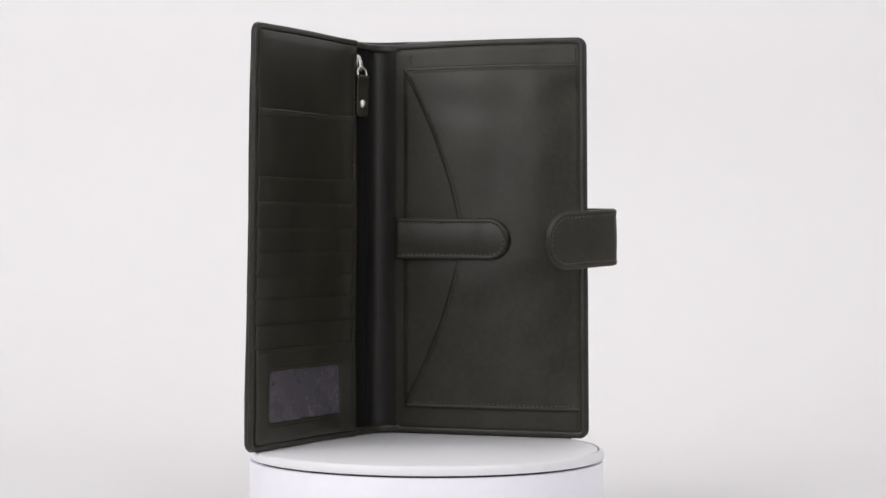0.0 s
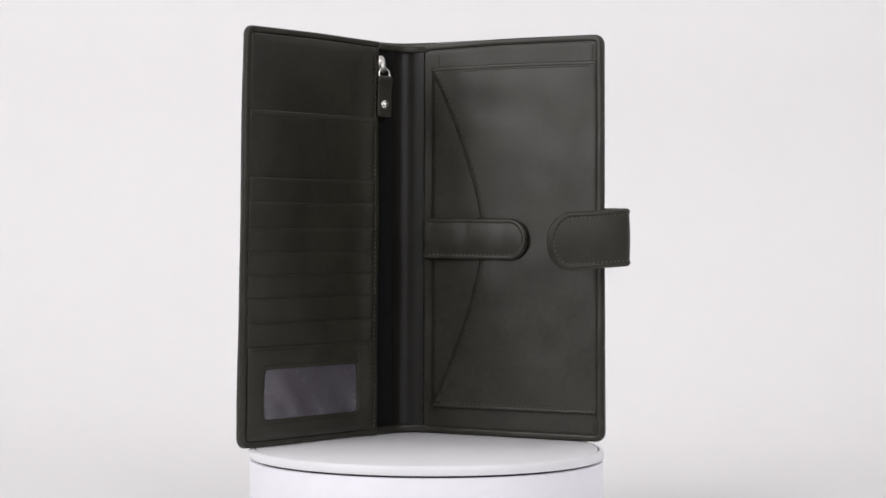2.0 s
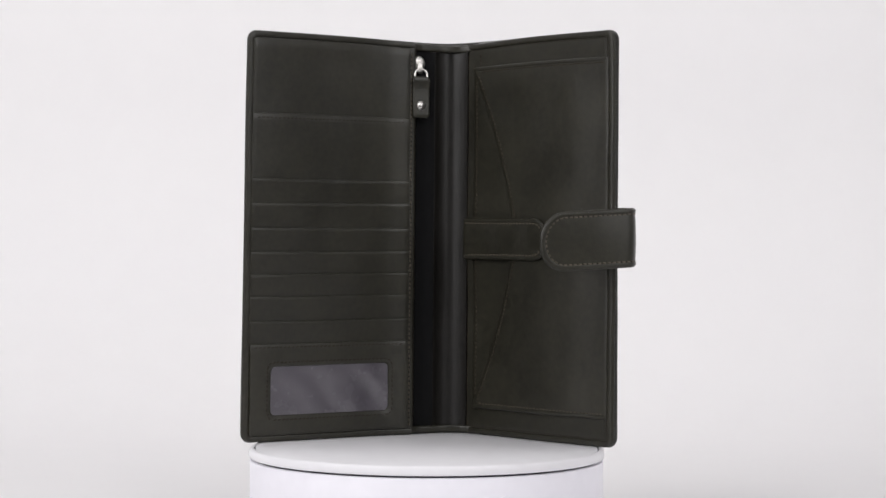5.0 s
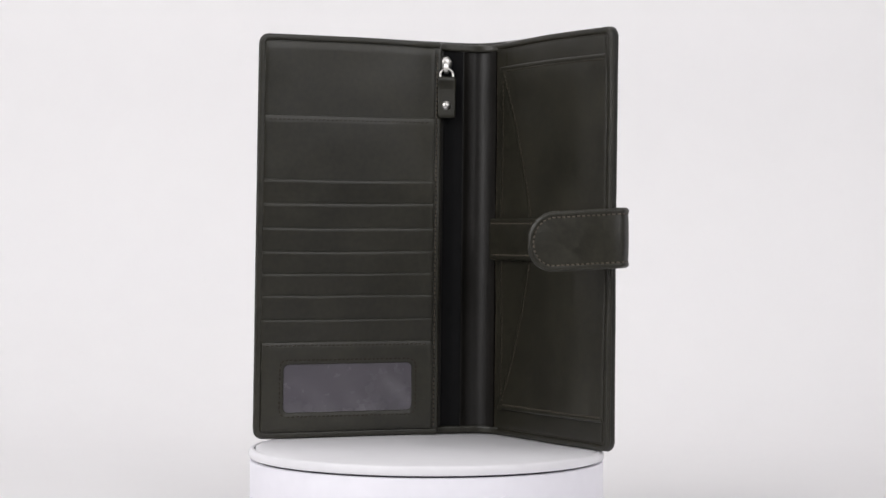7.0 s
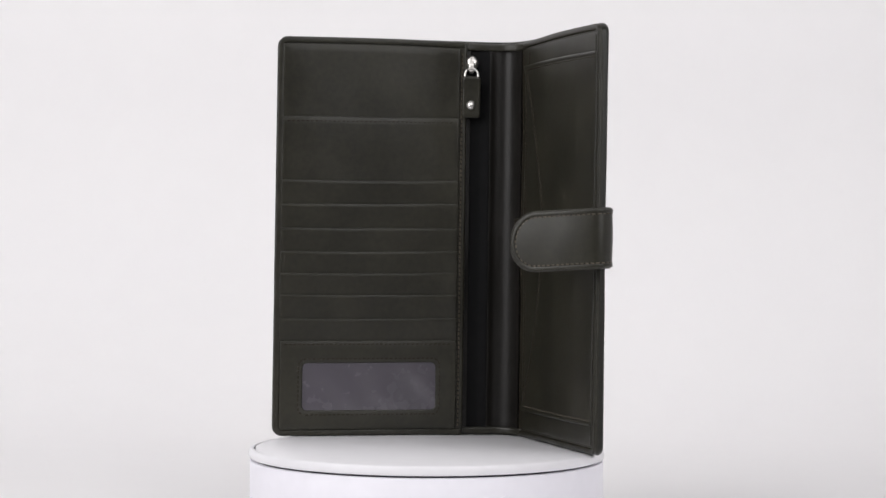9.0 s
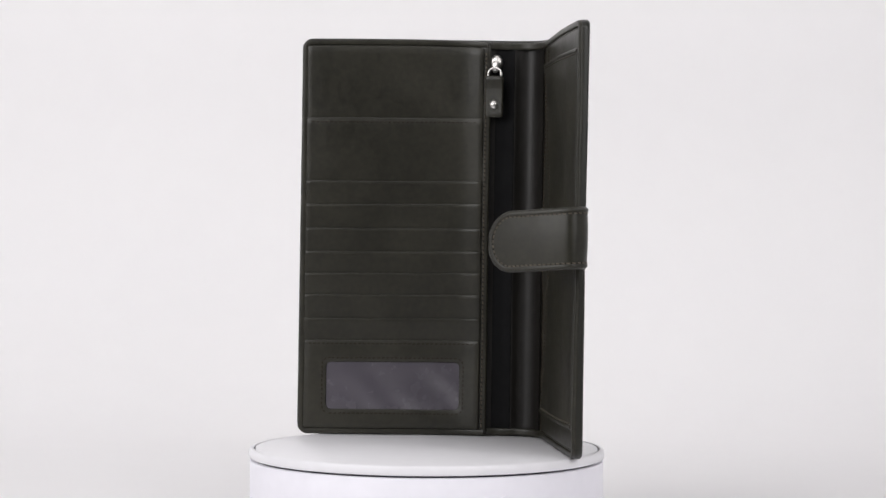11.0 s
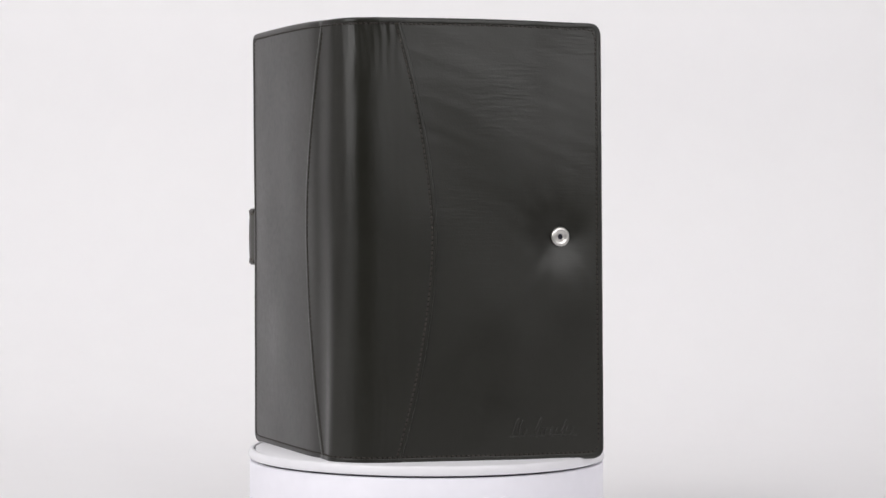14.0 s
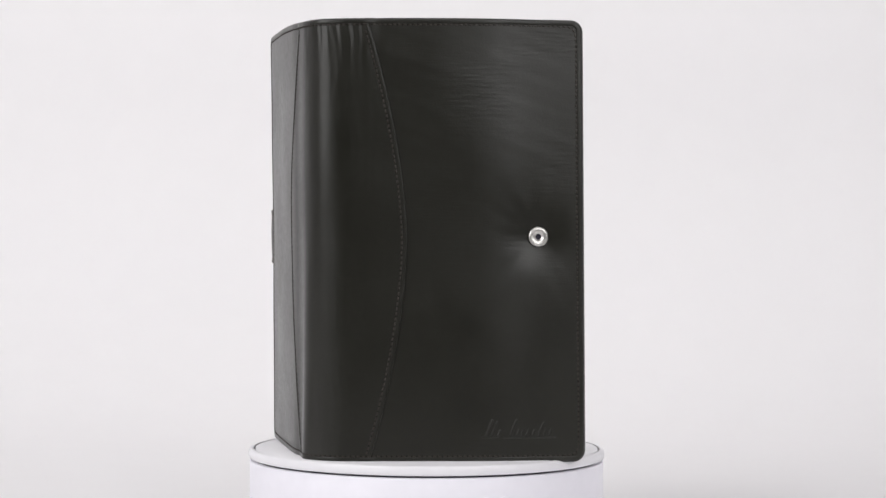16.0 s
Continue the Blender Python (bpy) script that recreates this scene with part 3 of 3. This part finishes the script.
def build_right_side():
    lo, hi = rounded(0.9, 4.8, 1.3, TALL - 1.3)
    panel = mesh_part("inner_panel", *slab(RIGHT_IN, spread(0.9, 119.8, 40, (0.9,)), lo, hi, 40, -2.0, 0.0), LEATHER, WALLET, "black leather panel with folded edge")
    stitches("edge_stitching", panel, RIGHT_IN, [(117, 4.6), (4.6, 4.6), (4.6, TALL - 4.6), (117, TALL - 4.6)], 0.0, wide=0.5, high=0.12, seed=11, mat=DULL_THREAD)
    stitches("hinge_stitching", panel, RIGHT_IN, [(118.4, 5), (118.4, TALL - 5)], 0.0, seed=12)
    stitches("hinge_stitching", panel, RIGHT_IN, [(108.9, 221.5), (108.9, TALL - 5)], 0.0, seed=13)
    fold(panel, lambda a, z, o: COVER(S - a, z, o), RIGHT_IN, 112)
    binding("edge_binding", panel, RIGHT_IN, edge_path(119.5), 3.5, 1.0, "folded leather edge")
    for at in (2.6, TALL - 2.6):
        inside = on(Curve([(-27, 61.6), (-22, 65.6), (-17, 71), (-11, 75), (-5, 79.3), (1, 81.4), (7, 81.6), (13, 80.0)], -1))
        band = slab(inside, list(np.linspace(0, 47.5, 32)), lambda a, at=at: at - (1.6 if at > 9 else 1.2), lambda a, at=at: at + (1.2 if at > 9 else 1.4), 4, -1.5, 0.3)
        mesh_part("spine_binding", *band, LEATHER, WALLET, "folded leather edge across the spine")
    zs = list(np.linspace(16.4, 220.2, 70))
    strip = mesh_part("pocket_back", *slab(RIGHT_IN, zs, lambda z: 70.0, lambda z: 112.6, 14, 0.2, 1.2, swap=True), LEATHER, WALLET, "black leather strip behind the curved pocket edge")
    stitches("edge_stitching", strip, RIGHT_IN, [(110.6, 18), (110.6, 218)], 1.2, seed=14)
    puff = lambda z, u: 1.1 + 1.1 * math.sin(math.pi / 2 * min(1, max(0, (u - 4) / 30))) ** 2 + 0.9 * max(0, math.sin(math.pi * (z - 16) / 204)) ** 0.6 * max(0, math.sin(math.pi * min(1, (u - 4) / 100)))
    pocket = mesh_part("curved_pocket", *slab(RIGHT_IN, zs, lambda z: 4.3, lambda z: arc_in(z), 40, lambda z, u: puff(z, u) - 1.1, puff, swap=True),
                       LEATHER, WALLET, "large black leather pocket with a curved opening")
    off = lambda u, z: puff(z, u)
    stitches("arc_stitching", pocket, RIGHT_IN, [(arc_in(z) - 2.4, z) for z in np.linspace(20, 216, 60)], off, seed=15)
    stitches("edge_stitching", pocket, RIGHT_IN, [(7, 217.6), (108, 217.6)], off, wide=0.6, seed=16)
    stitches("edge_stitching", pocket, RIGHT_IN, [(7, 18.8), (108, 18.8)], off, wide=0.6, seed=17, mat=LIT_THREAD)
    binding("rolled_edge", pocket, RIGHT_IN, [(u, 219.4) for u in np.linspace(5, 111, 60)], 1.9, 0.4, "rolled pocket lip", off)
    binding("rolled_edge", pocket, RIGHT_IN, [(u, 17.2) for u in np.linspace(5, 111, 60)], 1.9, 0.55, "rolled pocket foot", off)
    binding("crease", panel, RIGHT_IN, [(6.6, z) for z in np.linspace(6, TALL - 6, 70)], 1.5, 0.5, "second fold of the edge")
    # pressed mark, drawn as plain strokes
    verts, faces = [], []
    for k, (u, z, h) in enumerate(((22.5, 131.2, 3.4), (20.6, 131.0, 2.0), (19.2, 130.8, 3.0), (17.8, 130.8, 1.8))):
        v, f = slab(RIGHT_IN, [u - 0.35, u, u + 0.35], lambda a, z=z: z, lambda a, z=z, h=h: z + h, 4, lambda a, b: off(a, b) - 0.2, lambda a, b: off(a, b) + 0.22)
        faces += [tuple(i + len(verts) for i in q) for q in f]
        verts += v
    mesh_part("pressed_mark", verts, faces, LEATHER, pocket, "small pressed mark in the leather")
    # the strap that holds papers, raised over the pocket
    r, mid = 11.4, 116.9
    half = lambda a: math.sqrt(max(0.04, r * r - max(0, 47.2 + r - a) ** 2)) if a < 47.2 + r else r
    rise = lambda a, b: 5.8 + 0.7 * (1 - ((b - mid) / 12) ** 2) + 0.3 * n3(a * 0.11, b * 0.02, 6.4) + 0.12 * n3(a * 0.3, b * 0.05, 1.4)
    cols = [47.25, 47.5, 47.9, 48.5, 49.3, 50.3, 51.8, 53.8, 56.0, 58.6] + list(np.linspace(61.5, 116.2, 24))
    strap = mesh_part("strap", *slab(on(RIGHT), cols, lambda a: mid - half(a), lambda a: mid + half(a), 12, lambda a, b: rise(a, b) - 2.0, rise), LEATHER, WALLET, "padded black leather strap with a rounded end")
    for name, ins in (("stitch", 2.1), ("roll", 0.7)):
        q = r - ins
        rim = [(u, mid + q) for u in np.linspace(115.4, 59.8, 24)] + [(58.6 - q * math.sin(a), mid + q * math.cos(a)) for a in np.linspace(0.05, math.pi - 0.05, 24)] + [(u, mid - q) for u in np.linspace(59.8, 115.4, 24)]
        if name == "stitch":
            stitches("edge_stitching", strap, on(RIGHT), rim, rise, seed=19, mat=LIT_THREAD)
        else:
            binding("rolled_edge", strap, on(RIGHT), rim, 2.0, 0.6, "rolled strap edge", rise)


def build_tab():
    """Closing tab: leaves the cover's edge, folds over and comes back in front, a little lower at its tip."""
    end = TAB.length
    drop = lambda a: -3.1 * max(0.0, (a - 22) / (end - 22))
    r = 13.5
    def half(a):
        d = end - a
        return 15.4 - (r - math.sqrt(max(0, r * r - (r - d) ** 2)) if d < r else 0)
    cols = list(np.linspace(0, end - r, 46)) + [end - d for d in (11.5, 9.5, 7.5, 5.5, 4, 2.8, 1.8, 1.0, 0.5, 0.15)]
    pad = lambda a, b: 1.1 + 0.5 * (1 - ((b - 118.8 - drop(a)) / 16) ** 2) + 0.22 * n3(a * 0.07, b * 0.04, 15.2)
    tab = mesh_part("closing_tab", *slab(TAB_ON, cols, lambda a: 118.8 + drop(a) - half(a), lambda a: 118.8 + drop(a) + half(a), 12, -1.1, pad), LEATHER, WALLET, "folded black leather closing tab with a rounded end")
    c = end - r
    for name, ins in (("stitch", 2.3), ("roll", 0.8)):
        rim = [(a, 118.8 + drop(a) + half(a) - ins) for a in np.linspace(6, c, 36)]
        rim += [(c + (r - ins) * math.sin(t), 118.8 + drop(c + (r - ins) * math.sin(t)) + (1.9 + r - ins) * math.cos(t)) for t in np.linspace(0.1, math.pi - 0.1, 26)]
        rim += [(a, 118.8 + drop(a) - half(a) + ins) for a in np.linspace(c, 6, 36)]
        if name == "stitch":
            stitches("edge_stitching", tab, TAB_ON, rim, pad, seed=30, mat=LIT_THREAD)
        else:
            binding("rolled_edge", tab, TAB_ON, rim, 2.1, 0.6, "rolled tab edge", pad)


def build_snap(cover):
    stud = [(1.5, 0.2), (1.5, 1.4), (1.8, 1.8), (2.3, 1.9), (2.6, 2.3), (4.2, 2.4), (5.0, 2.2), (5.3, 1.6), (5.3, 0.9), (4.6, 0.4), (2.0, 0.3), (2.0, -1.0)]
    snap = mesh_part("press_stud", *disc_on(on(OUTER), SNAP_U, SNAP_Z, [(r, o - 3.2) for r, o in stud], 48), STEEL, WALLET, "round nickel press stud")
    mesh_part("socket", *disc_on(on(OUTER), SNAP_U, SNAP_Z, [(0.0001, -2.3), (1.5, -2.3), (1.5, -3.2)], 20), RECESS_SHADE, snap, "dark hole of the stud")
    # pressed mark near the lower corner, drawn as plain strokes
    verts, faces = [], []

    def stroke(u0, z0, u1, z1, w):
        v, f = slab(COVER, list(np.linspace(z0, z1, 6)), lambda z: u0 + (u1 - u0) * (z - z0) / (z1 - z0) - w / 2, lambda z: u0 + (u1 - u0) * (z - z0) / (z1 - z0) + w / 2, 3, -0.15, 0.55, swap=True)
        faces.extend(tuple(i + len(verts) for i in q) for q in f)
        verts.extend(v)
    for u, h, w in ((53.5, 8.5, 1.0), (50.6, 7.5, 0.6), (47.2, 3.0, 0.7), (40.5, 8.5, 0.9), (37.0, 3.2, 0.7), (34.6, 3.0, 0.6), (31.8, 3.4, 0.7), (28.6, 3.0, 0.6), (25.2, 7.0, 0.7), (22.6, 3.4, 0.6), (19.6, 3.0, 0.7)):
        stroke(u, 14.4, u - h * 0.4, 14.4 + h, w)
    for u0, u1 in ((56, 47), (44, 34), (33, 16)):
        v, f = slab(COVER, list(np.linspace(u1, u0, 10)), lambda a: 13.0, lambda a: 13.5, 2, -0.15, 0.2)
        faces.extend(tuple(i + len(verts) for i in q) for q in f)
        verts.extend(v)
    mesh_part("pressed_mark", verts, faces, COVER_LEATHER, cover, "pressed mark in the leather")


COVER_PART = build_cover()
build_core()
build_left_side()
build_zip()
build_right_side()
build_tab()
build_snap(COVER_PART)


# ---- turning: six degrees a second, with one fast half turn ----
def motions():
    turns = [(0.0, 20.9), (1.0, 14.9), (2.0, 8.95), (3.0, 2.98), (4.0, -3.04), (5.0, -9.2), (6.0, -15.4), (7.0, -21.6), (8.0, -27.75), (9.0, -33.9),
             (10.0, -40.1), (11.0, -46.3), (11.5, -49.4), (11.7, -50.6), (11.8, -51.4), (11.9, -60.3), (12.0, -72.5), (12.1, -84.7), (12.2, -97.0), (12.3, -109.4),
             (12.4, -121.3), (12.5, -133.2), (12.6, -145.3), (12.7, -157.5), (12.8, -170.0), (12.9, -182.8), (13.0, -195.6), (13.1, -202.6), (13.2, -203.6),
             (13.5, -205.4), (14.0, -208.4), (14.5, -211.3), (15.0, -214.1), (15.5, -217.1), (16.0, -220.0)]
    # the wallet settles a little on the plate during the fast half turn
    settle = lambda t: -0.0010 * min(1.0, max(0.0, (t - 11.8) / 1.0))
    walk(WALLET, [(t, pose(0, 0, settle(t), 0, 0, a)) for t, a in turns])
    walk(PLATE_TOP, [(t, pose(0, 0, 0.05, 0, 0, a)) for t, a in turns])


motions()
